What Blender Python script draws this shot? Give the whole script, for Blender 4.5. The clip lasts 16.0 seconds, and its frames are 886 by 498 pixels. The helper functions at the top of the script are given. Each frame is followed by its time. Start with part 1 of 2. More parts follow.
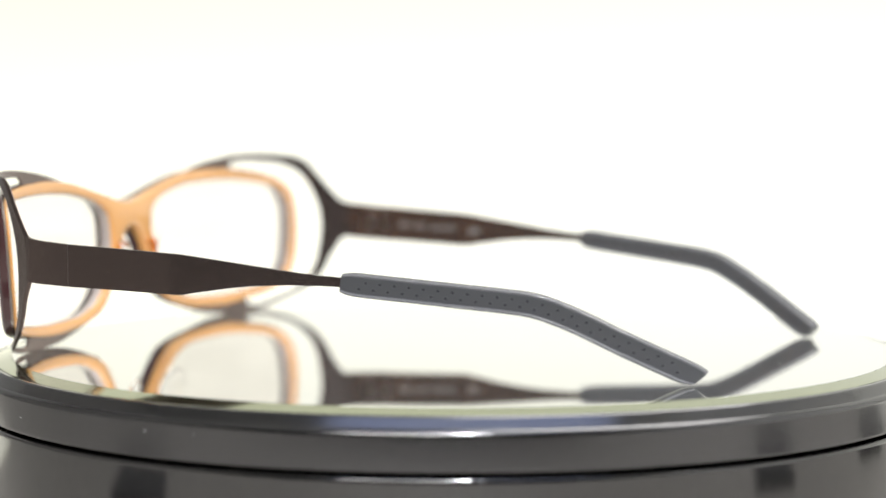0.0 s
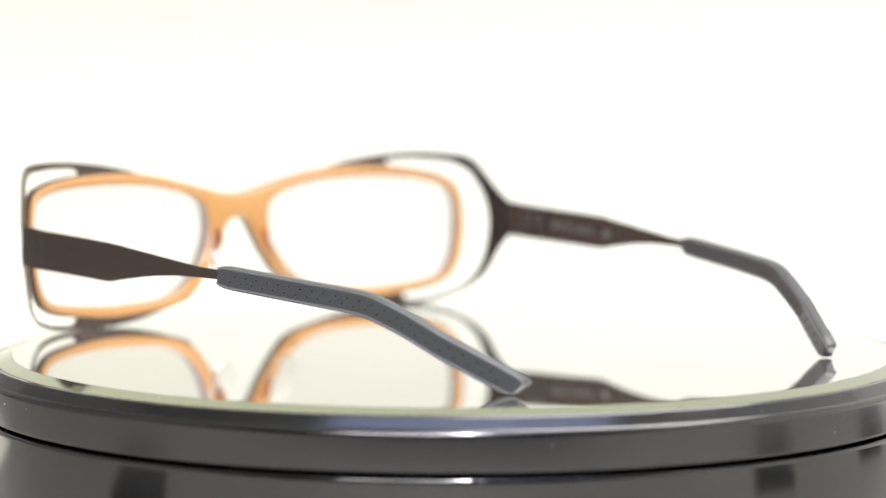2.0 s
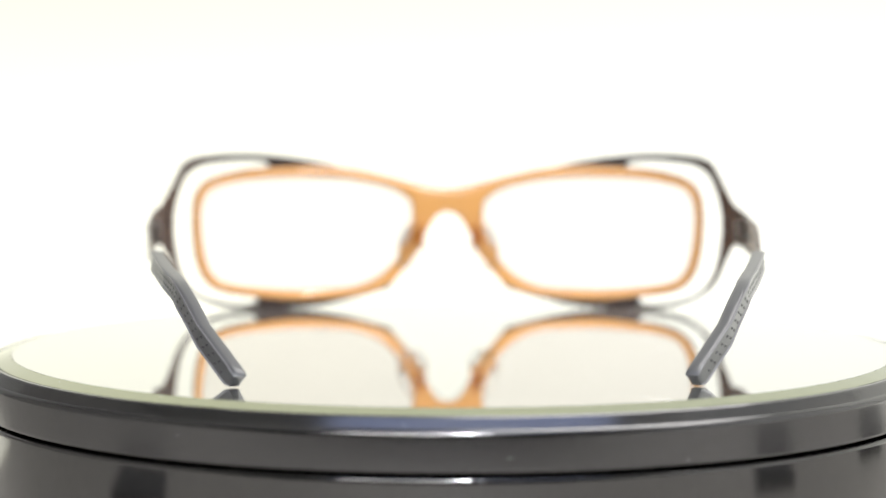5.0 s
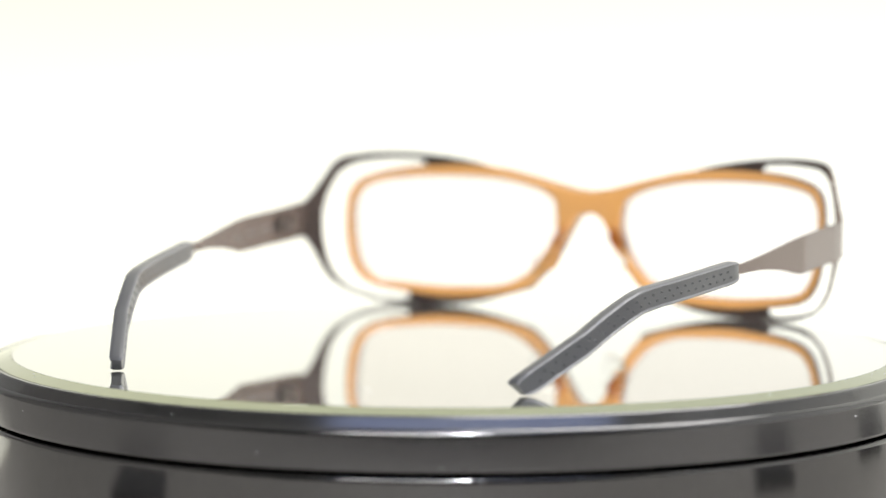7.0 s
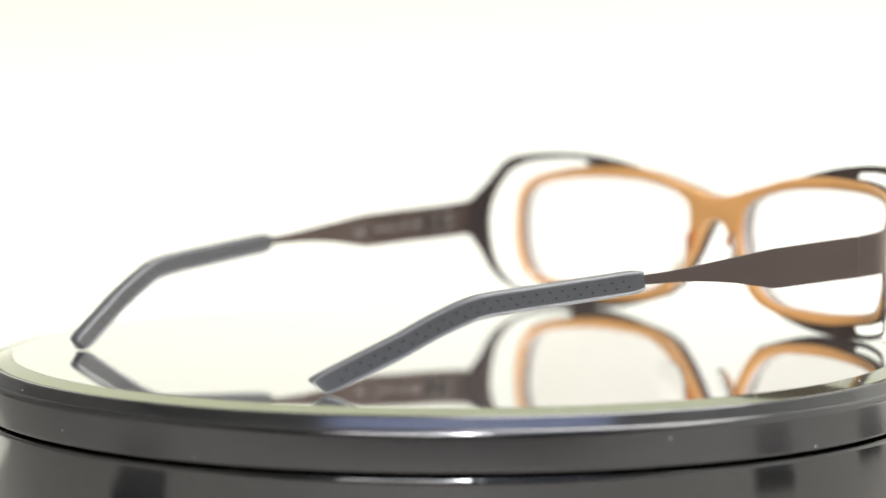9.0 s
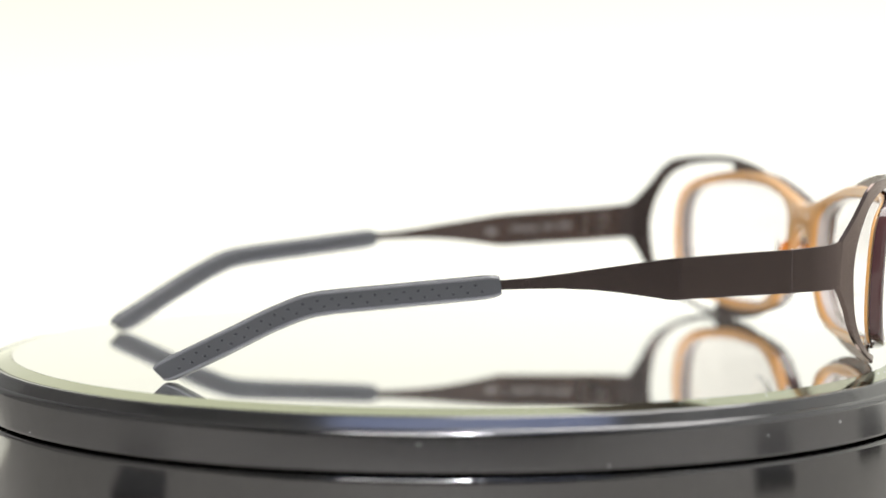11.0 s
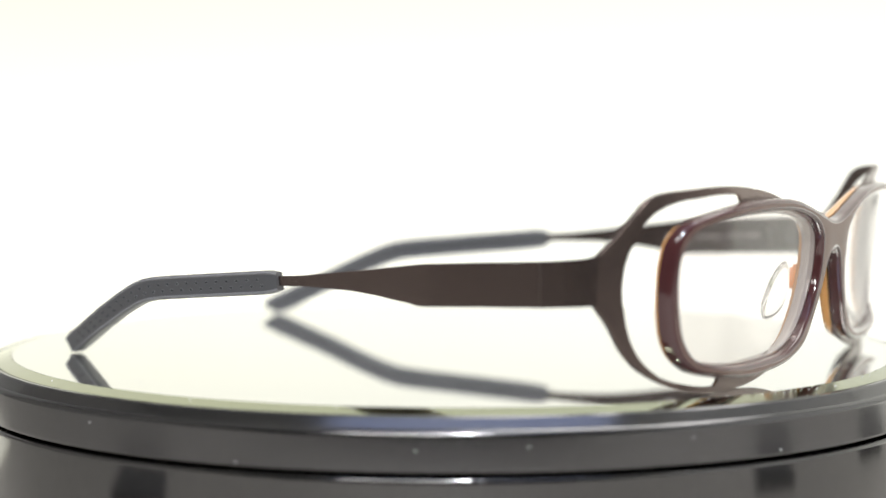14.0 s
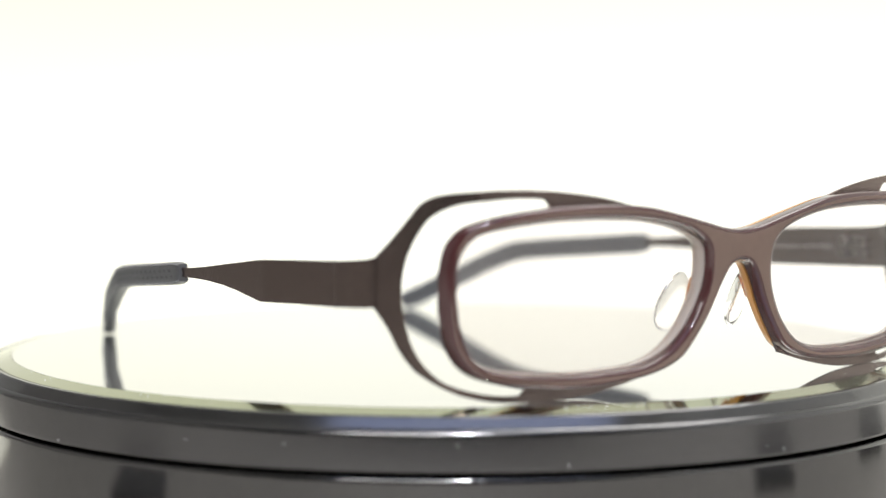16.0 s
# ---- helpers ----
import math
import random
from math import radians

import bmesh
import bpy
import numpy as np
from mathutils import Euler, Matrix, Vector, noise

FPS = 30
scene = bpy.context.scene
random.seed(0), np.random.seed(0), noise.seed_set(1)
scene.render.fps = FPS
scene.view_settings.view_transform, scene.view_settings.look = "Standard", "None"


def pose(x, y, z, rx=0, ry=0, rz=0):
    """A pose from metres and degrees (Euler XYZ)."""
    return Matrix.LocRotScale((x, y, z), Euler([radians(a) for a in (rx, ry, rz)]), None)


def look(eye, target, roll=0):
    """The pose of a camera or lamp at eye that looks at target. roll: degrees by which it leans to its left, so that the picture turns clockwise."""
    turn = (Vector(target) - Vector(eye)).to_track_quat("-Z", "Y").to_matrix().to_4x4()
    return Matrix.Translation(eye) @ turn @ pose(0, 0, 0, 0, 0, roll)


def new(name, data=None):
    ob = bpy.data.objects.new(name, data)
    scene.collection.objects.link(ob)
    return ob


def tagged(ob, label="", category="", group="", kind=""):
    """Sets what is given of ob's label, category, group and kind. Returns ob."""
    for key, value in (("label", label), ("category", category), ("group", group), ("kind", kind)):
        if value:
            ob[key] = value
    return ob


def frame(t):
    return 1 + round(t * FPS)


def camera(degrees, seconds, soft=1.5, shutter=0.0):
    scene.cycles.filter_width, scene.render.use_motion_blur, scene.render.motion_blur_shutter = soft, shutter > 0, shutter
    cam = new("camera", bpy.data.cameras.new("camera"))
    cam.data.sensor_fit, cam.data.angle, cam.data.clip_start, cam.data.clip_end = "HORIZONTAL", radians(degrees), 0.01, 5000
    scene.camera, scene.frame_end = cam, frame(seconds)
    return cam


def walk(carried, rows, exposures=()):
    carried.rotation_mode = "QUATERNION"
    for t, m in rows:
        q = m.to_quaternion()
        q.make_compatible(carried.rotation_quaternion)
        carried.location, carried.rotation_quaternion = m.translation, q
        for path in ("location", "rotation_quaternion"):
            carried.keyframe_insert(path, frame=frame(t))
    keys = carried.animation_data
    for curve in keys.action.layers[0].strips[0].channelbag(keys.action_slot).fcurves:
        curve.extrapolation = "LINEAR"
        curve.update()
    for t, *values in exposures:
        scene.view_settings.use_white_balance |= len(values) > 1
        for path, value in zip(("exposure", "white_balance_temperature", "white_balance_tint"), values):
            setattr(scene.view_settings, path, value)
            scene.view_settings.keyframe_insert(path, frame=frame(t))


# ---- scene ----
import mathutils

# The camera stands still; a pair of spectacles turns before it on a mirrored turntable.
MM = 0.001
cam = camera(21.17, 16.0, soft=1.5)
EYE = (0.0, -0.5, 0.0591)
AIM = (EYE[0] - 0.00402, EYE[1] + 1.0, EYE[2] - 0.0772)
cam.data.dof.use_dof = True
cam.data.dof.focus_distance = 0.455
cam.data.dof.aperture_fstop = 9.0
walk(cam, [(0, look(EYE, AIM)), (16, look(EYE, AIM))], exposures=[(0, 0.0), (16, 0.0)])

# turn of the platter in degrees, by seconds
TURN = [(0, 66.0), (1, 52.6), (2, 39.4), (3, 26.2), (4, 13.1), (5.2, -2.4), (6.5, -18.8), (7, -25.5), (7.5, -32.2),
        (8, -38.8), (9, -51.8), (10, -64.7), (11.2, -80.2), (12.5, -96.9), (13.5, -109.6), (14.5, -122.0), (15.5, -134.4), (16, -140.5)]

# ---------------------------------------------------------------- light
world = bpy.data.worlds.new("studio_air")
world.use_nodes = True
world.node_tree.nodes["Background"].inputs[0].default_value = (0.9, 0.95, 1.0, 1)
world.node_tree.nodes["Background"].inputs[1].default_value = 0.05
scene.world = world


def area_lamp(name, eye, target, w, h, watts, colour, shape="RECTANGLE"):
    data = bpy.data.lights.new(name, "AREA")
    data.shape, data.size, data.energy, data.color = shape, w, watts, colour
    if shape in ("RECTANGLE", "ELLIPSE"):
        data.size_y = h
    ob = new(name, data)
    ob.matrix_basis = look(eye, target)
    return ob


area_lamp("overhead_softbox", (0.42, 0.1, 1.15), (0.05, 0.0, 0), 1.0, 0.8, 12.8, (1.0, 0.98, 0.95))
area_lamp("round_studio_lamp", (0.06, -1.25, 0.95), (0, 0, 0), 0.12, 0.12, 12.5, (0.95, 0.97, 1.0), "DISK")
area_lamp("window_light", (0.08, -0.9, 1.42), (0, 0, 0), 1.7, 0.5, 3.2, (0.5, 0.61, 1.0), "ELLIPSE")
# unseen fill lamp, added so the rim reflects a warm brightness at left
area_lamp("left_fill_light", (-1.7, 0.1, 0.42), (0, 0.1, 0.42), 3.2, 1.7, 1.9, (1.0, 0.95, 0.88))
area_lamp("strip_lamp", (-0.34, -1.3, 0.82), (0, 0, 0), 0.6, 0.12, 7.0, (1.0, 1.0, 0.97))


# ---------------------------------------------------------------- materials
def material(name, colour, rough=0.5, metal=0.0, coat=0.0, spread=0.08, grain=400.0, bump=0.0, blotch=30.0, spec=0.5):
    """A procedural surface: base colour varied at two scales, roughness varied, fine relief."""
    m = bpy.data.materials.new(name)
    m.use_nodes = True
    nt = m.node_tree
    b = nt.nodes["Principled BSDF"]
    tc = nt.nodes.new("ShaderNodeTexCoord")
    n1, n2 = nt.nodes.new("ShaderNodeTexNoise"), nt.nodes.new("ShaderNodeTexNoise")
    n1.inputs["Scale"].default_value, n2.inputs["Scale"].default_value = grain, blotch
    n1.inputs["Detail"].default_value, n2.inputs["Detail"].default_value = 4, 3
    add = nt.nodes.new("ShaderNodeMath")
    add.operation = "ADD"
    ramp = nt.nodes.new("ShaderNodeMapRange")
    ramp.inputs[1].default_value, ramp.inputs[2].default_value = 0.6, 1.4
    ramp.inputs[3].default_value, ramp.inputs[4].default_value = 1 - spread, 1 + spread
    mul = nt.nodes.new("ShaderNodeVectorMath")
    mul.operation = "SCALE"
    mul.inputs[0].default_value = colour
    rr = nt.nodes.new("ShaderNodeMapRange")
    rr.inputs[1].default_value, rr.inputs[2].default_value = 0.3, 0.7
    rr.inputs[3].default_value, rr.inputs[4].default_value = rough * 0.93, rough * 1.07
    L = nt.links.new
    for n in (n1, n2):
        L(tc.outputs["Object"], n.inputs["Vector"])
    L(n1.outputs[0], add.inputs[0]), L(n2.outputs[0], add.inputs[1]), L(add.outputs[0], ramp.inputs[0])
    L(ramp.outputs[0], mul.inputs["Scale"]), L(mul.outputs[0], b.inputs["Base Color"])
    L(n1.outputs[0], rr.inputs[0]), L(rr.outputs[0], b.inputs["Roughness"])
    b.inputs["Metallic"].default_value = metal
    b.inputs["Coat Weight"].default_value = coat
    b.inputs["Coat Roughness"].default_value = 0.06
    b.inputs["Specular IOR Level"].default_value = spec
    if bump:
        bp = nt.nodes.new("ShaderNodeBump")
        bp.inputs["Strength"].default_value, bp.inputs["Distance"].default_value = bump, 0.000005
        L(n1.outputs[0], bp.inputs["Height"]), L(bp.outputs[0], b.inputs["Normal"])
    return m


def clear_material(name, tint, gloss=0.04, rough=0.02, veil=0.0, edge=0.35, fall=4.0):
    m = bpy.data.materials.new(name)
    m.use_nodes = True
    nt = m.node_tree
    nt.nodes.clear()
    out, mix = nt.nodes.new("ShaderNodeOutputMaterial"), nt.nodes.new("ShaderNodeMixShader")
    tr, gl, fr = nt.nodes.new("ShaderNodeBsdfTransparent"), nt.nodes.new("ShaderNodeBsdfGlossy"), nt.nodes.new("ShaderNodeLayerWeight")
    tr.inputs[0].default_value = (*tint, 1)
    gl.inputs["Roughness"].default_value = rough
    pw, ma = nt.nodes.new("ShaderNodeMath"), nt.nodes.new("ShaderNodeMath")
    pw.operation, ma.operation = "POWER", "MULTIPLY_ADD"
    pw.inputs[1].default_value = fall
    ma.inputs[1].default_value, ma.inputs[2].default_value = edge, gloss
    L = nt.links.new
    L(fr.outputs["Facing"], pw.inputs[0]), L(pw.outputs[0], ma.inputs[0]), L(ma.outputs[0], mix.inputs[0]), L(gl.outputs[0], mix.inputs[2]), L(mix.outputs[0], out.inputs[0])
    # a pale translucent share, set by veil, lays a haze over what lies behind
    dust, veil_mix = nt.nodes.new("ShaderNodeBsdfTranslucent"), nt.nodes.new("ShaderNodeMixShader")
    dust.inputs[0].default_value = (1.0, 0.97, 0.95, 1)
    veil_mix.inputs[0].default_value = veil
    L(tr.outputs[0], veil_mix.inputs[1]), L(dust.outputs[0], veil_mix.inputs[2]), L(veil_mix.outputs[0], mix.inputs[1])
    return m


# Emission in place of light on the surface: creamier at left, stronger towards the bottom.
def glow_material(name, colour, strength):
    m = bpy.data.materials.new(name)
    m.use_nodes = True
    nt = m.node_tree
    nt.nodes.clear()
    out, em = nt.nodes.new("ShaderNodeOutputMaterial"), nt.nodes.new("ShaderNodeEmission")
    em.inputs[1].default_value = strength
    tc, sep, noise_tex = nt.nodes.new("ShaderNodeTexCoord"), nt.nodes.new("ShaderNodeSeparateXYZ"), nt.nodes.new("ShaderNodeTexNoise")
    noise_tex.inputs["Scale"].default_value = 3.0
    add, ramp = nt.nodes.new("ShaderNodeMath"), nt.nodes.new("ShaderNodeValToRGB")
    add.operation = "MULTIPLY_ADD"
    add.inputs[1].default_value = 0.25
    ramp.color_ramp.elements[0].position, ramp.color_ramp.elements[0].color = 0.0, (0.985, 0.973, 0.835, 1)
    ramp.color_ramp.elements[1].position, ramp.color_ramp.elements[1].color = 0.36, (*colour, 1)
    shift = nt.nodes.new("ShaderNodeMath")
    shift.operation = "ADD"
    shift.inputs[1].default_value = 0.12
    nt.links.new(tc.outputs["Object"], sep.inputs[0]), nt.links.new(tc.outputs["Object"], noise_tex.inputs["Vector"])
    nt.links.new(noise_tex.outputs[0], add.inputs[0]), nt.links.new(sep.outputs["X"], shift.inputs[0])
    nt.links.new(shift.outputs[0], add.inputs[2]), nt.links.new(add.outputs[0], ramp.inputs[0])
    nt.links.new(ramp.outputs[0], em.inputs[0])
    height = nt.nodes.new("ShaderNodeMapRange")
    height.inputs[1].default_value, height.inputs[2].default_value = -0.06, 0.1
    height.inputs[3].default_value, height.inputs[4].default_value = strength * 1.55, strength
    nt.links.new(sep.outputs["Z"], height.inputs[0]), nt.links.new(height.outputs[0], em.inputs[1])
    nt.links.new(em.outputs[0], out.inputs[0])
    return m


METAL = material("brown_anodised_metal", (0.178, 0.138, 0.125), 0.26, 0.92, spread=0.04, grain=5000, blotch=60)
SATIN = material("satin_brown_face", (0.2, 0.138, 0.113), 0.4, 0.0, 0.0, spread=0.08, grain=500, blotch=80, spec=0.25)
BROWN = material("maroon_acetate", (0.07, 0.025, 0.026), 0.09, 0.0, 0.9, spread=0.12, grain=300, blotch=80)
ORANGE = material("orange_acetate", (0.74, 0.37, 0.12), 0.22, 0.0, 0.9, spread=0.02, grain=300, blotch=60)
RUBBER = material("grey_rubber", (0.084, 0.085, 0.091), 0.3, 0.0, 0.25, spread=0.03, grain=900, blotch=90)
# lighter copy of the rubber: highlight painted onto the polished raised border
EDGE_HIGHLIGHT = material("highlit_polished_edge", (0.22, 0.219, 0.232), 0.2, 0.0, 0.35, spread=0.08, grain=1500, blotch=90)
DIMPLE_SHADE = material("dimple_shade", (0.02, 0.02, 0.024), 0.6)
STEEL = material("hinge_steel", (0.24, 0.21, 0.2), 0.28, 1.0)
BRIGHT = material("bright_pin_steel", (0.75, 0.74, 0.72), 0.15, 1.0)
JOINT = material("worn_joint_metal", (0.24, 0.2, 0.19), 0.35, 0.9)
PRINT = material("pale_print", (0.2, 0.18, 0.17), 0.5)
MIRROR = material("mirror_glass", (0.89, 0.894, 0.865), 0.008, 0.96, spread=0.01, grain=200, blotch=20)
BEVEL = material("bevelled_mirror_edge", (0.42, 0.445, 0.32), 0.08, 1.0, spread=0.05, grain=300, blotch=40)
GUNMETAL = material("dark_polished_rim", (0.158, 0.156, 0.159), 0.16, 0.95, 0.05, spread=0.08, grain=700, blotch=25, bump=0.02)
BASE = material("dark_polished_base", (0.14, 0.138, 0.138), 0.1, 0.95, 0.15, spread=0.08, grain=700, blotch=25, bump=0.02)
LENS = clear_material("clear_lens", (0.97, 0.955, 0.951), 0.02, veil=0.05, edge=0.5, fall=4.0)
PAD = material("clear_silicone", (0.98, 0.975, 0.97), 0.05, spread=0.01)
PAD.node_tree.nodes["Principled BSDF"].inputs["Transmission Weight"].default_value = 1.0
PAD.node_tree.nodes["Principled BSDF"].inputs["IOR"].default_value = 1.18
AMBER = material("amber_acetate", (0.95, 0.33, 0.05), 0.12, 0.0, 0.8, spread=0.05, grain=400, blotch=90)
AMBER.node_tree.nodes["Principled BSDF"].inputs["Transmission Weight"].default_value = 0.6
FROST = material("frosted_lens_edge", (0.86, 0.79, 0.74), 0.22, 0.0, 0.6, spread=0.03, grain=600, blotch=90)
FROST.node_tree.nodes["Principled BSDF"].inputs["Transmission Weight"].default_value = 0.45
SPECK = material("pale_dust", (0.8, 0.8, 0.8), 0.7)
WHITE = material("white_paint", (0.8, 0.8, 0.78), 0.6, blotch=3, grain=40, spread=0.03)
GREY = material("grey_paint", (0.35, 0.34, 0.33), 0.6, blotch=3, grain=40, spread=0.05)
BLACK = material("black_cloth", (0.06, 0.06, 0.064), 0.9, blotch=6, grain=90, spread=0.2)
VELVET = material("black_velvet", (0.015, 0.015, 0.018), 0.95, blotch=6, grain=90, spread=0.2)
TABLE = material("white_laminate", (0.43, 0.41, 0.38), 0.5, blotch=8, grain=120, spread=0.03)
WHITE_GLOW = glow_material("glowing_white", (1.0, 0.998, 0.91), 1.03)


# ---------------------------------------------------------------- mesh helpers
def link_mesh(name, bm, mat, parent=None, label="", smooth=True, mats=(), crease=38):
    me = bpy.data.meshes.new(name)
    bmesh.ops.recalc_face_normals(bm, faces=bm.faces)
    bm.to_mesh(me)
    bm.free()
    for p in me.polygons:
        p.use_smooth = smooth
    if smooth:
        me.set_sharp_from_angle(angle=radians(crease))
    me.materials.append(mat)
    for m in mats:
        me.materials.append(m)
    ob = new(name, me)
    ob.parent = parent
    if label:
        tagged(ob, label)
    return ob


part = link_mesh


def box_into(bm, lo, hi, m=None):
    vs = [bm.verts.new((x, y, z)) for x in (lo[0], hi[0]) for y in (lo[1], hi[1]) for z in (lo[2], hi[2])]
    for f in ((0, 1, 3, 2), (4, 6, 7, 5), (0, 4, 5, 1), (2, 3, 7, 6), (0, 2, 6, 4), (1, 5, 7, 3)):
        bm.faces.new([vs[k] for k in f])
    if m is not None:
        bmesh.ops.transform(bm, matrix=m, verts=vs)
    return vs


def box(lo, hi, bevel=0.0, m=None):
    bm = bmesh.new()
    box_into(bm, lo, hi, m)
    if bevel:
        bmesh.ops.bevel(bm, geom=bm.edges[:], offset=bevel, segments=2, affect="EDGES")
    return bm


def lathe(profile, n=160):
    """A turned body from (radius, z) pairs; closes on the axis where the radius is 0."""
    bm = bmesh.new()
    rings = []
    for r, z in profile:
        if r == 0:
            rings.append([bm.verts.new((0, 0, z))])
        else:
            rings.append([bm.verts.new((r * math.cos(k * math.tau / n), r * math.sin(k * math.tau / n), z)) for k in range(n)])
    for a, b in zip(rings, rings[1:]):
        for k in range(n):
            j = (k + 1) % n
            if len(a) == 1:
                bm.faces.new((a[0], b[k], b[j]))
            elif len(b) == 1:
                bm.faces.new((a[k], b[0], a[j]))
            else:
                bm.faces.new((a[k], b[k], b[j], a[j]))
    return bm


def spline(points, step=0.8):
    """Closed smooth outline through (x, z) points in millimetres; a third entry marks a sharp corner."""
    out, n = [], len(points)
    for k in range(n):
        p0, p1, p2, p3 = (points[(k + d) % n] for d in (-1, 0, 1, 2))
        a, b = Vector(p1[:2]), Vector(p2[:2])
        pre = a if len(p1) > 2 else Vector(p0[:2])
        post = b if len(p2) > 2 else Vector(p3[:2])
        length = (b - a).length
        ta = (b - pre) * (length / max((b - a).length + (a - pre).length, 1e-6))
        tb = (post - a) * (length / max((b - a).length + (post - b).length, 1e-6))
        m = max(1, round(length / step))
        for i in range(m):
            s = i / m
            out.append(a * (2 * s ** 3 - 3 * s ** 2 + 1) + ta * (s ** 3 - 2 * s ** 2 + s) + b * (3 * s ** 2 - 2 * s ** 3) + tb * (s ** 3 - s ** 2))
    return out


def inset(loop, d):
    """The outline moved inwards by d (outwards for a negative d)."""
    area = sum(a.x * b.y - b.x * a.y for a, b in zip(loop, loop[1:] + loop[:1]))
    sign = 1 if area > 0 else -1
    res = []
    for k, p in enumerate(loop):
        t = (loop[(k + 1) % len(loop)] - loop[k - 1]).normalized()
        res.append(p + Vector((-t.y, t.x)) * (sign * d))
    return res


def bow(x):
    """How far the acetate front curves back at the distance x from its middle, in millimetres."""
    x = abs(x)
    return 0.0017 * x * x + 0.0205 * max(0.0, x - 46.5) ** 2


def wing_bow(x):
    """The same for the metal wings, which bend back further to meet the temples."""
    x = abs(x)
    far = max(0.0, x - 45)
    bend = max(0.0, far - 12)
    return 0.0017 * x * x + (0.0111 * far * far if far < 12 else 1.6 + 0.6 * bend + 0.036 * bend * bend)


def inside(p, loop):
    hit = False
    for a, b in zip(loop, loop[1:] + loop[:1]):
        if (a.y > p.y) != (b.y > p.y) and p.x < (b.x - a.x) * (p.y - a.y) / (b.y - a.y) + a.x:
            hit = not hit
    return hit


def sheet(outer, holes, profile, place, face_slot=0):
    """A slab with holes. profile: (inset, depth) from one face to the other; place maps (u, v, depth) in millimetres to metres."""
    bm = bmesh.new()
    ends = ([], [])
    for loop, sgn in [(outer, 1)] + [(h, -1) for h in holes]:
        flat = [inset(loop, sgn * ins) for ins, _ in profile]
        rows = [[bm.verts.new(place(p.x, p.y, depth)) for p in f] for f, (_, depth) in zip(flat, profile)]
        for a, b in zip(rows, rows[1:]):
            for k in range(len(a)):
                j = (k + 1) % len(a)
                bm.faces.new((a[k], a[j], b[j], b[k]))
        ends[0].append((flat[0], rows[0])), ends[1].append((flat[-1], rows[-1]))
    for which, loops in enumerate(ends):
        points, verts, edges = [], [], []
        for flat, row in loops:
            n0 = len(points)
            points += flat
            verts += row
            edges += [(n0 + k, n0 + (k + 1) % len(flat)) for k in range(len(flat))]
        _, _, faces, origin, _, _ = mathutils.geometry.delaunay_2d_cdt(points, edges, [], 0, 1e-5)
        for tri in faces:
            if any(not origin[k] for k in tri):
                continue
            ids = [origin[k][0] for k in tri]
            c = (points[ids[0]] + points[ids[1]] + points[ids[2]]) / 3
            if not inside(c, loops[0][0]) or any(inside(c, h) for h, _ in loops[1:]):
                continue
            f = bm.faces.new([verts[k] for k in ids])
            if face_slot and which == 0:
                f.material_index = face_slot
    return bm


# ---------------------------------------------------------------- room
def slab(name, lo, hi, mat, label):
    return tagged(link_mesh(name, box(lo, hi), mat, None, label, smooth=False), category=name.split("_")[0], kind="structure")


slab("floor", (-2.2, -2.6, -0.95), (1.4, 1.8, -0.85), BLACK, "plain dark studio floor")
slab("ceiling", (-2.2, -2.6, 1.7), (1.4, 1.8, 1.8), WHITE, "plain white studio ceiling")
slab("wall_north", (-2.2, 1.7, -0.85), (1.4, 1.8, 1.7), WHITE, "plain white studio wall")
slab("wall_south", (-2.2, -2.6, -0.85), (1.4, -2.5, 1.7), VELVET, "plain black studio wall")
slab("wall_west", (-2.2, -2.5, -0.85), (-2.1, 1.7, 1.7), GREY, "plain grey studio wall")
slab("wall_east", (1.3, -2.5, -0.85), (1.4, 1.7, 1.7), WHITE, "plain white studio wall")


def build_backdrop():
    """A glowing white sheet that hangs behind the turntable and sweeps forward over the table."""
    line = [(0.62, 0.95), (0.62, 0.2)] + [(0.47 + 0.15 * math.cos(a), 0.093 + 0.15 * math.sin(a)) for a in (0.0, -0.26, -0.52, -0.79, -1.05, -1.31, -1.5708)] + [(0.135, -0.057)]
    bm = bmesh.new()
    rows = []
    for off in (0.0, 0.003):
        rows.append([[bm.verts.new((x, y + off * (z > 0.0), z - off * 0.4 * (z < 0.05))) for y, z in line] for x in (-0.31, 1.25)])
    for left, right in rows:
        for k in range(len(line) - 1):
            bm.faces.new((left[k], left[k + 1], right[k + 1], right[k]))
    for end in (0, -1):
        bm.faces.new((rows[0][0][end], rows[0][1][end], rows[1][1][end], rows[1][0][end]))
    for side in (0, 1):
        for k in range(len(line) - 1):
            bm.faces.new((rows[0][side][k], rows[0][side][k + 1], rows[1][side][k + 1], rows[1][side][k]))
    return tagged(link_mesh("backdrop", bm, WHITE_GLOW, None, "bright white sweep backdrop that glows by its material"), category="backdrop", kind="structure")


build_backdrop()

table = tagged(new("studio_table"), "white laminate table under the turntable", "table")
part("tabletop", box((-0.9, -0.43, -0.085), (0.9, 0.66, -0.06), 0.004), TABLE, table)
for sx in (-0.82, 0.82):
    for sy in (-0.36, 0.53):
        part("leg", box((sx - 0.025, sy - 0.025, -0.85), (sx + 0.025, sy + 0.025, -0.085), 0.003), GREY, table)


# Unseen blocks, added to give the dark rectangles reflected in rim and base.
def build_block(half_length, half_width, m):
    ob = tagged(new("reflected_block"), "flat black block on the white table, added for its reflection", "block", "blocks beside the turntable")
    part("body", box((-half_length, -half_width, 0.0), (half_length, half_width, 0.006), 0.002), BLACK, ob)
    ob.matrix_basis = m
    return ob


build_block(0.05, 0.029, pose(0.335, -0.136, -0.06, 0, 0, -20))
build_block(0.04, 0.03, pose(0.374, 0.074, -0.06, 0, 0, 12))
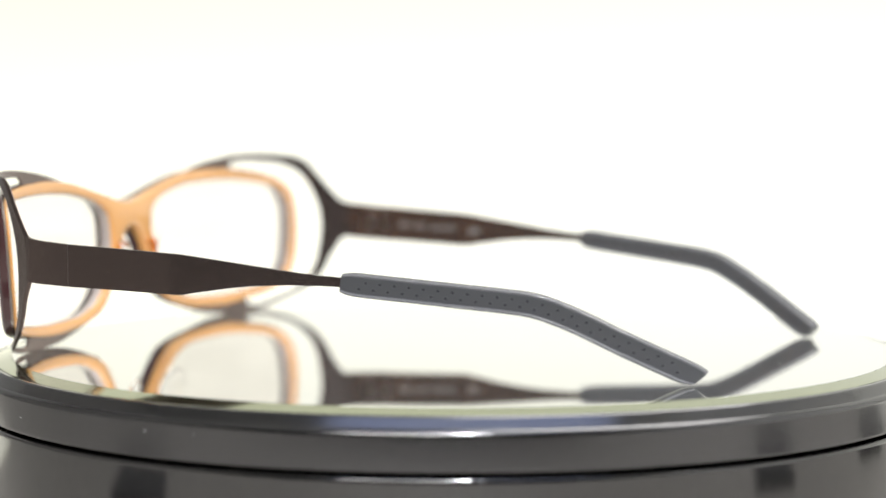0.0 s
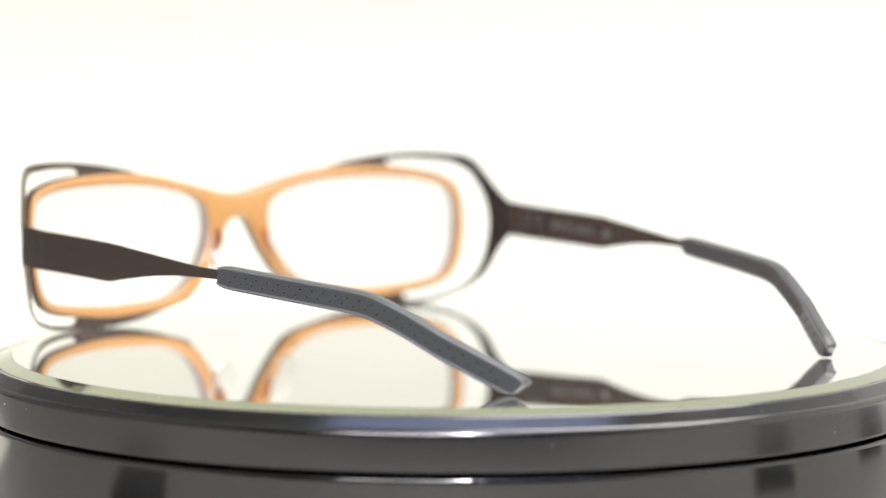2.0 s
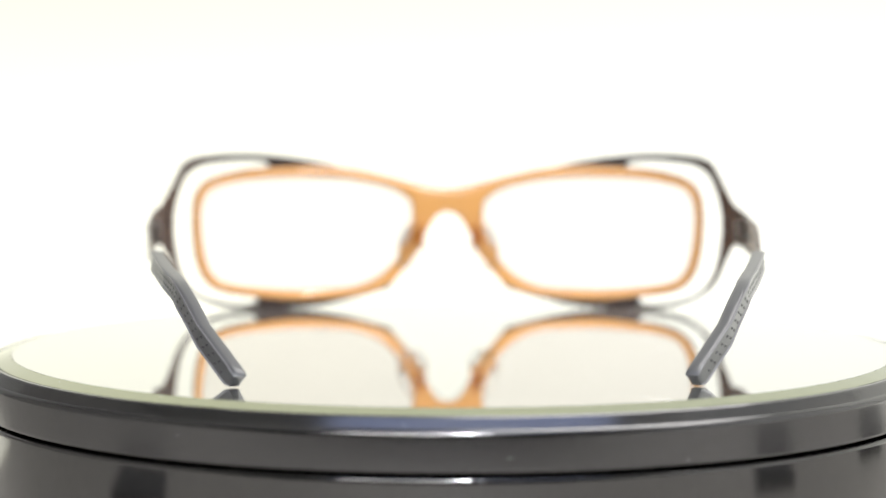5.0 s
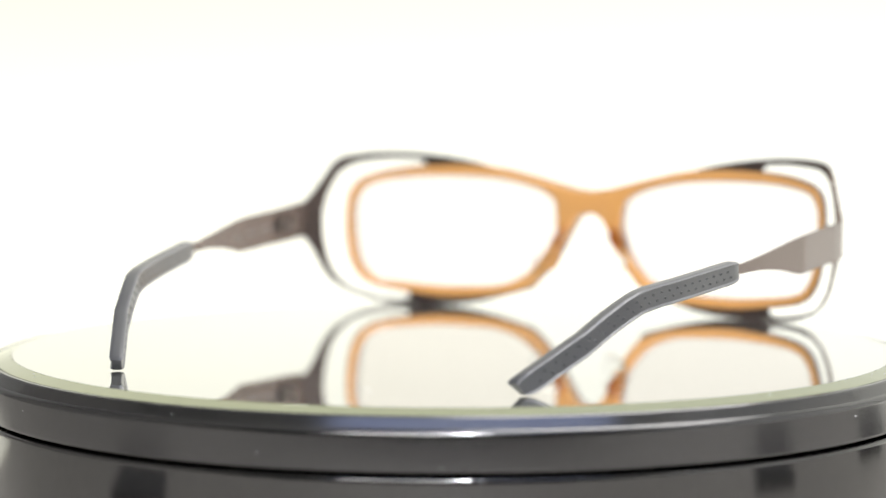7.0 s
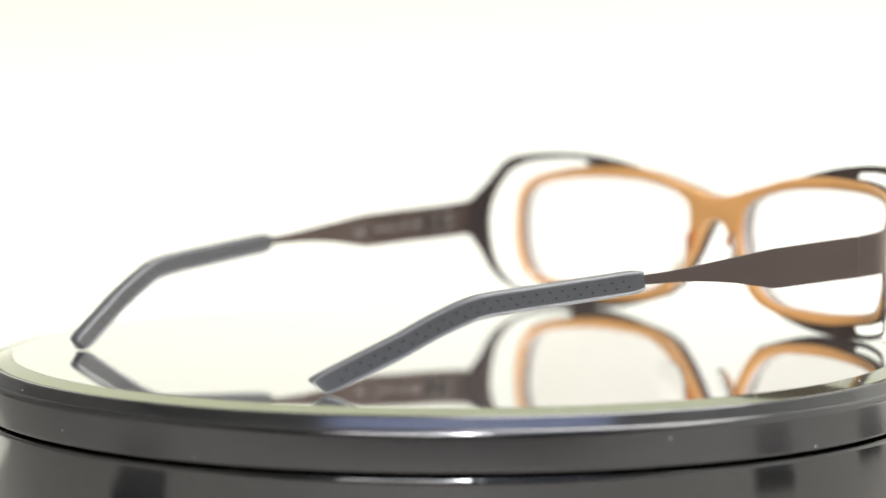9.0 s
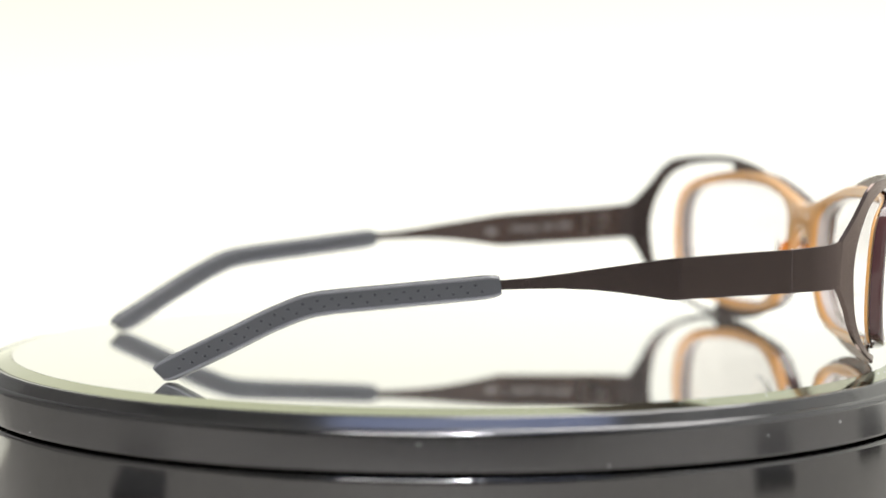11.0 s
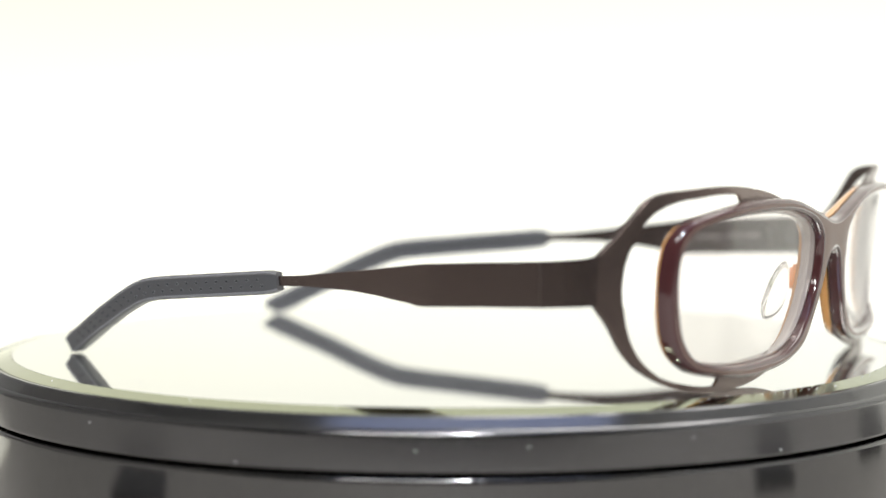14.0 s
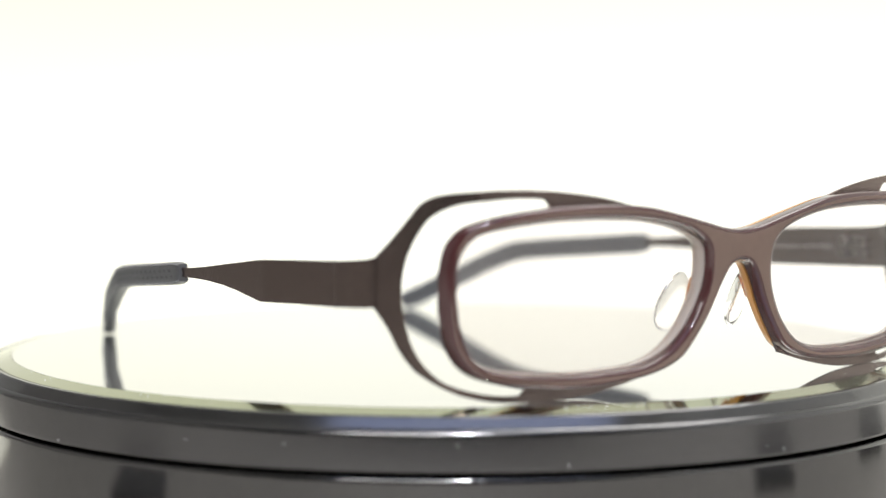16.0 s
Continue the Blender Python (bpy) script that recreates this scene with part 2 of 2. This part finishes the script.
build_block(0.036, 0.034, pose(-0.28, -0.135, -0.06, 0, 0, 24))


# ---------------------------------------------------------------- turntable
def build_turntable():
    top = tagged(new("turntable"), "round dark polished turntable with a mirror top", "turntable")
    prof = [(0, -0.0113), (0.0955, -0.0113), (0.0977, -0.01132)] + [(0.0977 + 0.0008 * math.cos(radians(a)), -0.0121 + 0.0008 * math.sin(radians(a))) for a in (75, 60, 48, 40, 34, 28, 22, 16, 10, 4)] + [(0.0985, -0.0124), (0.0985, -0.045), (0.0973, -0.057), (0.0955, -0.06), (0, -0.06)]
    part("base", lathe(prof), BASE, top, "dark polished fixed base", crease=8)
    prof = [(0.0, -0.0014), (0.0956, -0.0014), (0.0958, -0.0009), (0.0965, -0.0009), (0.0968, -0.0011), (0.098, -0.0029)] + [(0.0977 + 0.0013 * math.cos(radians(a)), -0.00411 + 0.0013 * math.sin(radians(a))) for a in (70, 60, 50, 42, 37, 33, 28, 22, 17, 13, 9, 5, 2)] + [(0.099, -0.0043), (0.099, -0.0099), (0.0988, -0.0103), (0.098, -0.0106), (0.0945, -0.0107), (0.0, -0.0107)]
    platter = part("platter", lathe(prof), GUNMETAL, top, "dark polished turning rim", crease=8)
    part("mirror", lathe([(0, 0.0), (0.0921, 0.0), (0.0922, -0.0013), (0, -0.0013)]), MIRROR, platter, "clear round mirror", crease=8)
    part("mirror_bevel", lathe([(0.0922, 0.0), (0.0955, -0.0009), (0.0955, -0.0013), (0.0922, -0.0013), (0.0922, 0.0)]), BEVEL, platter, "pale greenish bevelled mirror edge", crease=8)
    bm = bmesh.new()
    rng = random.Random(4)
    for _ in range(46):
        a, kind = rng.uniform(0, math.tau), rng.random()
        r, z = (0.0991, rng.uniform(-0.0105, -0.0052)) if kind < 0.3 else ((rng.uniform(0.0925, 0.0955), 0.0) if kind < 0.7 else (0.0978, -0.0028))
        size = rng.uniform(0.00006, 0.00016)
        bmesh.ops.create_icosphere(bm, subdivisions=1, radius=size, matrix=Matrix.Translation((r * math.cos(a), r * math.sin(a), z)))
    for _ in range(60):
        a, r, size = rng.uniform(0, math.tau), 0.092 * math.sqrt(rng.random()), rng.uniform(0.00003, 0.0001)
        bmesh.ops.create_icosphere(bm, subdivisions=1, radius=size, matrix=Matrix.Translation((r * math.cos(a), r * math.sin(a), size * 0.6)))
    for _ in range(26):
        a, r = radians(rng.gauss(63, 7)), rng.uniform(0.0918, 0.0956)
        bmesh.ops.create_icosphere(bm, subdivisions=1, radius=rng.uniform(0.00005, 0.00016), matrix=Matrix.Translation((r * math.cos(a), r * math.sin(a), 0.0)))
    for dx, dz, size in ((0.0, 0.0, 0.0002), (0.0004, -0.0003, 0.00014), (-0.0002, 0.0005, 0.00012), (0.0011, 0.0002, 0.0001)):
        bmesh.ops.create_icosphere(bm, subdivisions=1, radius=size, matrix=Matrix.Translation((-0.0083 + dx, -0.0973, -0.0028 + dz)))
    tagged(part("dust_speck", bm, SPECK, platter, "scattered pale dust specks"), kind="stuff")
    return top, platter


turntable, platter = build_turntable()

# ---------------------------------------------------------------- spectacles
GX, GY = -1.0, 80.3  # the middle of the front, from the platter's axis
TY = 78.3  # where the temples are counted from
glasses = tagged(new("eyeglasses"), "brown and orange spectacles with open metal wings and grey rubber tips", "eyeglasses")


WIDE = 1.017
LEAN = 0.085  # the lower edge of the front stands further back than the upper one


def front_place(u, v, d):
    u *= WIDE
    return ((u + GX) * MM, (d - bow(u) + LEAN * (v - 21) + GY) * MM, v * MM)


def rear_place(u, v, d):
    """The inner layer, which grows thicker towards the nose."""
    return front_place(u, v, -0.3 + (d + 0.3) * (1 + 1.7 * max(0.0, 1 - abs(u) / 36)))


def wing_place(u, v, d):
    u *= WIDE
    slope = (wing_bow(u + 0.5) - wing_bow(u - 0.5))
    return ((u + GX) * MM, (d * math.hypot(1, slope) - wing_bow(u) + LEAN * (v - 21) + GY) * MM, v * MM)


def mirrored(loop):
    return [Vector((-p.x, p.y)) for p in reversed(loop)]


LENS_HALF = spline([(8.4, 23.6), (9.2, 26.6), (13.5, 29.4), (22.5, 31.5), (30, 32.1), (37.7, 32.2), (45.2, 31.9), (52, 31.0), (56.4, 29.5), (58.1, 27.0),
                    (58.7, 24), (58.6, 19.5), (58, 14.5), (56.9, 10.3), (54.8, 7.4), (51.5, 6.1), (45, 5.2), (37.7, 4.7), (30.5, 4.8), (22.6, 5.4), (16.8, 7.6), (12.6, 11.4), (9.8, 16), (8.5, 20)])
RING_RIGHT = [(4.2, 29.6), (9, 30.8), (15.3, 32.4), (22.7, 34), (30, 34.7), (37.7, 34.8), (44.5, 34.5), (52, 33.4), (57.5, 31.5), (59.7, 28.9),
              (60.5, 25.2), (60.6, 20.5), (60.3, 15.8), (59.4, 10.8), (57.8, 7.3), (55.3, 5.0), (51.5, 3.7), (45, 2.7), (37.7, 2.1), (28.7, 2.4), (20, 3.5), (13.8, 5.8),
              (10.2, 9.6), (6.8, 14.8), (4.2, 20), (2.3, 22.6)]
FRONT = spline(RING_RIGHT + [(0, 23.3)] + [(-x, z) for x, z in reversed(RING_RIGHT)] + [(0, 29.15)])
# the inner layer stays inside the outline, further at the outer ends
REAR = [a.lerp(b, min(1.0, max(0.0, (abs(a.x) - 32) / 16))) for a, b in zip(inset(FRONT, 0.08), inset(FRONT, 0.5))]
PLATE_OUT = spline([(10, 30.2), (17, 32.3), (23.6, 33.9), (31, 35.7), (38.5, 36.9), (46, 37.6), (52.5, 37.7), (57.8, 37.35), (60.8, 36.75), (62.4, 35.5), (63.5, 33.3), (65.1, 29.6), (66.8, 26.0, 1),
                    (66.8, 17.2, 1), (65.15, 13.15), (63.75, 9.0), (61.65, 5.4), (57.5, 2.2), (52.3, 0.65), (46.5, 0.12), (38.5, 0.06), (31, 0.7), (23, 2.3), (14, 4.8, 1), (11.5, 8.6), (7.6, 15.6), (5.2, 20.4, 1)])
PLATE_IN = spline([(44.0, 36.0, 1), (49, 36.2), (54, 35.9), (58.5, 35.2), (61.4, 33.2), (63, 29.6), (64.0, 25.2), (64.25, 20.6), (63.85, 15.8), (62.9, 10.6), (61.3, 6.8),
                   (58.7, 3.9), (53.8, 2.1), (49.2, 1.45), (46.6, 1.45, 1), (44.9, 3.6, 1), (37.7, 3.2), (28.7, 3.5), (20, 4.6), (14.6, 7.0), (11, 10.8), (8, 16), (7.2, 22), (8.2, 27.6), (14, 31), (22.7, 33), (30, 34), (37.7, 34.3), (42.4, 34.2, 1)])


def build_front():
    round_edge = [(0.85, 2.75), (0.5, 2.68), (0.22, 2.48), (0.06, 2.15), (0.0, 1.8), (0.0, 0.3)]
    holes = [LENS_HALF, mirrored(LENS_HALF)]
    part("front_rim", sheet(FRONT, [inset(h, -0.2) for h in holes], round_edge, front_place, 1), BROWN, glasses, "glossy dark brown acetate front", mats=(SATIN,))
    rear_edge = [(0.0, -0.3), (0.0, -0.55), (0.05, -0.75), (0.16, -0.93), (0.32, -1.07), (0.54, -1.16), (0.8, -1.2)]
    part("rear_rim", sheet(REAR, [inset(h, 0.12) for h in holes], rear_edge, rear_place), ORANGE, glasses, "orange acetate inner layer")
    for side in (1, -1):
        out, inn, lens = (PLATE_OUT, PLATE_IN, LENS_HALF) if side > 0 else (mirrored(PLATE_OUT), mirrored(PLATE_IN), mirrored(LENS_HALF))
        part("wing_plate", sheet(out, [inn], [(0.06, 0.28), (0.0, 0.2), (0.0, -0.2), (0.06, -0.28)], wing_place), METAL, glasses, "dark brown metal open wing", crease=15)
        part("lens", sheet(inset(lens, -0.3), [], [(0.1, 1.2), (0, 1.1), (0, -0.1), (0.1, -0.2)], front_place), LENS, glasses, "clear demo lens")
        part("lens_edge", sheet(inset(lens, -0.28), [inset(lens, 0.24)], [(0.1, 0.28), (0.0, 0.2), (0.0, -0.75), (0.1, -0.85)], rear_place), FROST, glasses, "pale polished edge of the lens")


def temple_path(s):
    """Sideways place of a temple, s millimetres behind the middle of the front."""
    keys = [(17, 67.2), (18.15, 67.9), (19, 68.35), (20.5, 68.7), (23, 68.9), (28, 68.9), (50, 68.0), (70, 65.3), (84, 63.1), (104, 58.6), (120, 54.3), (132, 49.4), (146, 41.5)]
    for (a, xa), (b, xb) in zip(keys, keys[1:]):
        if s <= b:
            k = (s - a) / (b - a)
            return xa + (xb - xa) * k
    return keys[-1][1]


def temple_shift(u):
    """The temples sit a little askew on the platter."""
    if u < 20:
        return -1.0
    if u < 80:
        return -1.0 + 2.0 * (u - 20) / 60
    return 1.0 + 1.4 * (u - 80) / 66


def temple_place(side):
    def place(u, v, d):
        k = (temple_path(u + 1) - temple_path(u - 1)) / 2
        n = math.hypot(1, k)
        stretch = max(0.0, u - 84) * (-0.011 if side > 0 else 0.02)
        return ((side * (temple_path(u) + d / n) + temple_shift(u)) * MM, (-u - stretch + d * k / n + TY) * MM, v * MM)
    return place


def strip_mesh(tops, place, profile_of):
    """A long body with rounded cross-sections: stations (u, low, high), each with a closed section of (v, d)."""
    bm = bmesh.new()
    rows = []
    for u, lo, hi in tops:
        rows.append([bm.verts.new(place(*q)) for q in profile_of(u, lo, hi)])
    for a, b in zip(rows, rows[1:]):
        for k in range(len(a)):
            j = (k + 1) % len(a)
            bm.faces.new((a[k], a[j], b[j], b[k]))
    bm.faces.new(rows[0]), bm.faces.new(rows[-1])
    return bm


def blend(keys, u):
    for a, b in zip(keys, keys[1:]):
        if u <= b[0]:
            s = (u - a[0]) / (b[0] - a[0])
            s = s * s * (3 - 2 * s) if len(a) > 3 else s
            return [p + (q - p) * s for p, q in zip(a[1:3], b[1:3])]
    return keys[-1][1:3]


BLADE = [(17.9, 17.2, 26.0), (19.6, 16.95, 25.5), (22, 16.8, 25.2), (28, 16.5, 24.7), (40, 16.1, 24.1), (51.2, 15.65, 23.45), (52.5, 15.7, 23.3), (53.8, 16.0, 23.15),
         (57.2, 16.5, 22.7), (61, 17.1, 22.2), (66, 17.65, 21.55), (72, 18.0, 20.75), (78, 18.0, 20.05), (86, 17.8, 19.5)]
# bend line of the rubber tip: behind, height of its middle, half height
SLEEVE = [(83.3, 18.7, 1.75), (84.1, 18.57, 2.1), (85.2, 18.45, 2.28), (88, 18.15, 2.3), (104, 16.65, 2.3), (112, 15.87, 2.32), (116, 15.4, 2.35), (118.5, 14.95, 2.36), (121, 14.0, 2.34), (126, 11.65, 2.27), (134, 7.27, 2.27), (140, 4.0, 2.27), (143.3, 2.25, 2.24), (144.3, 1.72, 2.12), (144.8, 1.47, 1.92), (145.05, 1.36, 1.6)]


# section of the rubber tip, as shares of its half height and half thickness: a raised border round a sunk panel
HALF_SECTION = [(-1.0, 0.35), (-0.98, 0.62), (-0.92, 0.86), (-0.83, 0.98), (-0.77, 0.98), (-0.68, 0.82), (0.68, 0.82), (0.77, 0.98), (0.83, 0.98), (0.92, 0.86), (0.98, 0.62), (1.0, 0.35)]
RIM_SECTION = HALF_SECTION + [(-v, -d) for v, d in HALF_SECTION]


def build_temple(side):
    place = temple_place(side)
    us = [17.9 + k * 0.4 for k in range(6)] + [20.7 + k * 0.8 for k in range(82)]

    def section(u, lo, hi):
        return [(u, lo, -0.3), (u, lo, 0.3), (u, hi, 0.3), (u, hi, -0.3)]
    blade = part("temple", strip_mesh([(u, *blend(BLADE, u)) for u in us], place, section), METAL, glasses, "flat dark brown metal temple")

    # joint line of the hinge across the outer face
    bm = bmesh.new()
    for lo, hi in ((16.45, 24.75),):
        vs = [place(u, v, d) for d in (0.295, 0.315) for u in (27.95, 28.06) for v in (lo, hi)]
        vv = [bm.verts.new(p) for p in vs]
        for f in ((0, 1, 3, 2), (4, 6, 7, 5), (0, 4, 5, 1), (2, 3, 7, 6), (0, 2, 6, 4), (1, 5, 7, 3)):
            bm.faces.new([vv[k] for k in f])
    part("hinge_joint", bm, JOINT, blade, "thin joint line of the hinge", smooth=False)

    # ends of the hinge pin, flush with the edges of the blade
    bm = bmesh.new()
    for v in (16.5, 24.7):
        bmesh.ops.create_icosphere(bm, subdivisions=2, radius=0.0002, matrix=Matrix.Translation(place(28.0, v, 0.15)))
    part("hinge_pin", bm, BRIGHT, blade, "small bright ends of the hinge pin")

    # rubber tip: rounded section swept along the bent line
    stations = []
    line = SLEEVE
    fine = []
    for (a, b) in zip(line, line[1:]):
        m = max(1, round((b[0] - a[0]) / 1.0))
        for k in range(m):
            s = k / m
            fine.append([p + (q - p) * s for p, q in zip(a, b)])
    fine.append(list(line[-1]))
    for _ in range(2):
        fine = [fine[0]] + [[(a + 2 * b + c) / 4 for a, b, c in zip(p, q, r)] for p, q, r in zip(fine, fine[1:], fine[2:])] + [fine[-1]]
    bm = bmesh.new()
    rows = []
    for k, (u, z, h) in enumerate(fine):
        p, q = fine[max(0, k - 1)], fine[min(len(fine) - 1, k + 1)]
        t = Vector((q[0] - p[0], q[1] - p[1])).normalized()
        if k >= len(fine) - 3:
            t = Vector((0.86, -0.51))
        nrm = Vector((-t.y, t.x))
        slant = (0.2, 0.5, 0.6, 0.5)[k - len(fine) + 4] if k >= len(fine) - 4 else 0.0
        thick = 1.4 if k > 2 else (1.1, 1.3, 1.37)[k]
        if k >= len(fine) - 2:
            thick = (1.32, 1.12)[k - len(fine) + 2]
        ring = []
        for fv, fd in RIM_SECTION:
            vv, dd = fv * h, fd * thick
            ring.append(bm.verts.new(place(u + nrm.x * vv + t.x * slant * (vv / h), z + nrm.y * vv + t.y * slant * (vv / h), dd)))
        rows.append(ring)
    for a, b in zip(rows, rows[1:]):
        for i in range(len(a)):
            j = (i + 1) % len(a)
            f = bm.faces.new((a[i], a[j], b[j], b[i]))
            if i % 12 in (2, 3, 4, 6, 7, 8):
                f.material_index = 1
    bm.faces.new(rows[0]), bm.faces.new(rows[-1])
    sleeve = part("rubber_tip", bm, RUBBER, glasses, "grey rubber temple tip with two rows of dimples", mats=(EDGE_HIGHLIGHT,))

    # two staggered rows of dimples on both faces
    length = [0.0]
    for p, q in zip(fine, fine[1:]):
        length.append(length[-1] + math.hypot(q[0] - p[0], q[1] - p[1]))
    bm = bmesh.new()
    for face in (1, -1):
        for row, shift in ((0.62, 0.0), (-0.62, -1.1)):
            s = 4.6 + shift
            while s < length[-1] - 3.2:
                k = max(i for i, l in enumerate(length) if l <= s)
                f = (s - length[k]) / max(1e-6, length[k + 1] - length[k])
                u, z = (fine[k][i] + (fine[k + 1][i] - fine[k][i]) * f for i in (0, 1))
                t = Vector((fine[k + 1][0] - fine[k][0], fine[k + 1][1] - fine[k][1])).normalized()
                c = Vector((u, z)) + Vector((-t.y, t.x)) * row
                rings = []
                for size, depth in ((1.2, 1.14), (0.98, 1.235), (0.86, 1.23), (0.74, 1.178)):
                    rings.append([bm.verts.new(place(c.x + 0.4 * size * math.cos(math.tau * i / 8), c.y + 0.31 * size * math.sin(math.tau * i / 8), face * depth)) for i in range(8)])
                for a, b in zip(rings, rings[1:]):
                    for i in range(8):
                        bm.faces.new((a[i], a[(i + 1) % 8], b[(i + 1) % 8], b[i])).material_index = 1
                # flat centre, painted dark for the shade inside a dimple
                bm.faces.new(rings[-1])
                s += 2.62
    tagged(part("dimple", bm, DIMPLE_SHADE, sleeve, "small dimples with centres painted dark as shade and a soft raised lip", mats=(RUBBER,)), kind="stuff")

    # hinge on the inner face
    bm = bmesh.new()
    for u0, u1, v0, v1, d in ((24.2, 27.6, 18.6, 19.6, 1.9), (24.2, 27.6, 20.2, 21.2, 1.9), (24.2, 27.6, 21.8, 22.8, 1.9), (29, 31.2, 18.4, 22.9, 1.3)):
        vv = [bm.verts.new(place(u, v, -e)) for e in (0.3, d) for u in (u0, u1) for v in (v0, v1)]
        for f in ((0, 1, 3, 2), (4, 6, 7, 5), (0, 4, 5, 1), (2, 3, 7, 6), (0, 2, 6, 4), (1, 5, 7, 3)):
            bm.faces.new([vv[k] for k in f])
    bmesh.ops.bevel(bm, geom=bm.edges[:], offset=0.00012, segments=1, affect="EDGES")
    part("hinge", bm, STEEL, blade, "small steel hinge barrels")

    # unreadable small print on the inner face, as bars
    bm = bmesh.new()
    for u0, u1, lo, hi in ((33.5, 37, 19.9, 20.9), (38, 41, 19.7, 20.6), (42.2, 49, 19.4, 20.2), (52.5, 55.5, 18.6, 20.0)):
        bm.faces.new([bm.verts.new(place(u, v, -0.312)) for u, v in ((u0, lo), (u1, lo), (u1, hi), (u0, hi))])
    part("print_bar", bm, PRINT, blade, "pale worn print", smooth=False)


def build_pad(side):
    """A drop-shaped clear pad on an orange mount that grows out of the inner layer beside the nose."""
    bm = bmesh.new()
    bmesh.ops.create_uvsphere(bm, u_segments=28, v_segments=18, radius=1.0)
    for v in bm.verts:
        v.co.y *= 1.0 - 0.28 * v.co.z
        v.co.x += 0.35 * v.co.y * v.co.y
    m = Matrix.Translation(((side * 8.6 + GX) * MM, (-6.6 + GY) * MM, 15.4 * MM)) @ Euler((radians(-8), radians(side * 16), radians(side * 72))).to_matrix().to_4x4() @ Matrix.Diagonal((1.05 * MM, 3.5 * MM, 6.0 * MM, 1))
    bmesh.ops.transform(bm, matrix=m, verts=bm.verts)
    pad = part("nose_pad", bm, PAD, glasses, "clear silicone nose pad")
    bm = box((-0.75 * MM, -0.5 * MM, -3.0 * MM), (0.75 * MM, 1.9 * MM, 2.4 * MM), 0.0006, Matrix.Translation(((side * 7.2 + GX) * MM, (-3.7 + GY) * MM, 18.2 * MM)) @ Euler((0, radians(-side * 22), radians(side * 12))).to_matrix().to_4x4())
    part("pad_arm", bm, AMBER, pad, "bright orange translucent pad mount")


build_front()
for side in (1, -1):
    build_temple(side)
    build_pad(side)


def motions():
    rows = [(t, pose(0, 0, 0, 0, 0, a)) for t, a in TURN]
    walk(platter, rows)
    walk(glasses, rows)


motions()
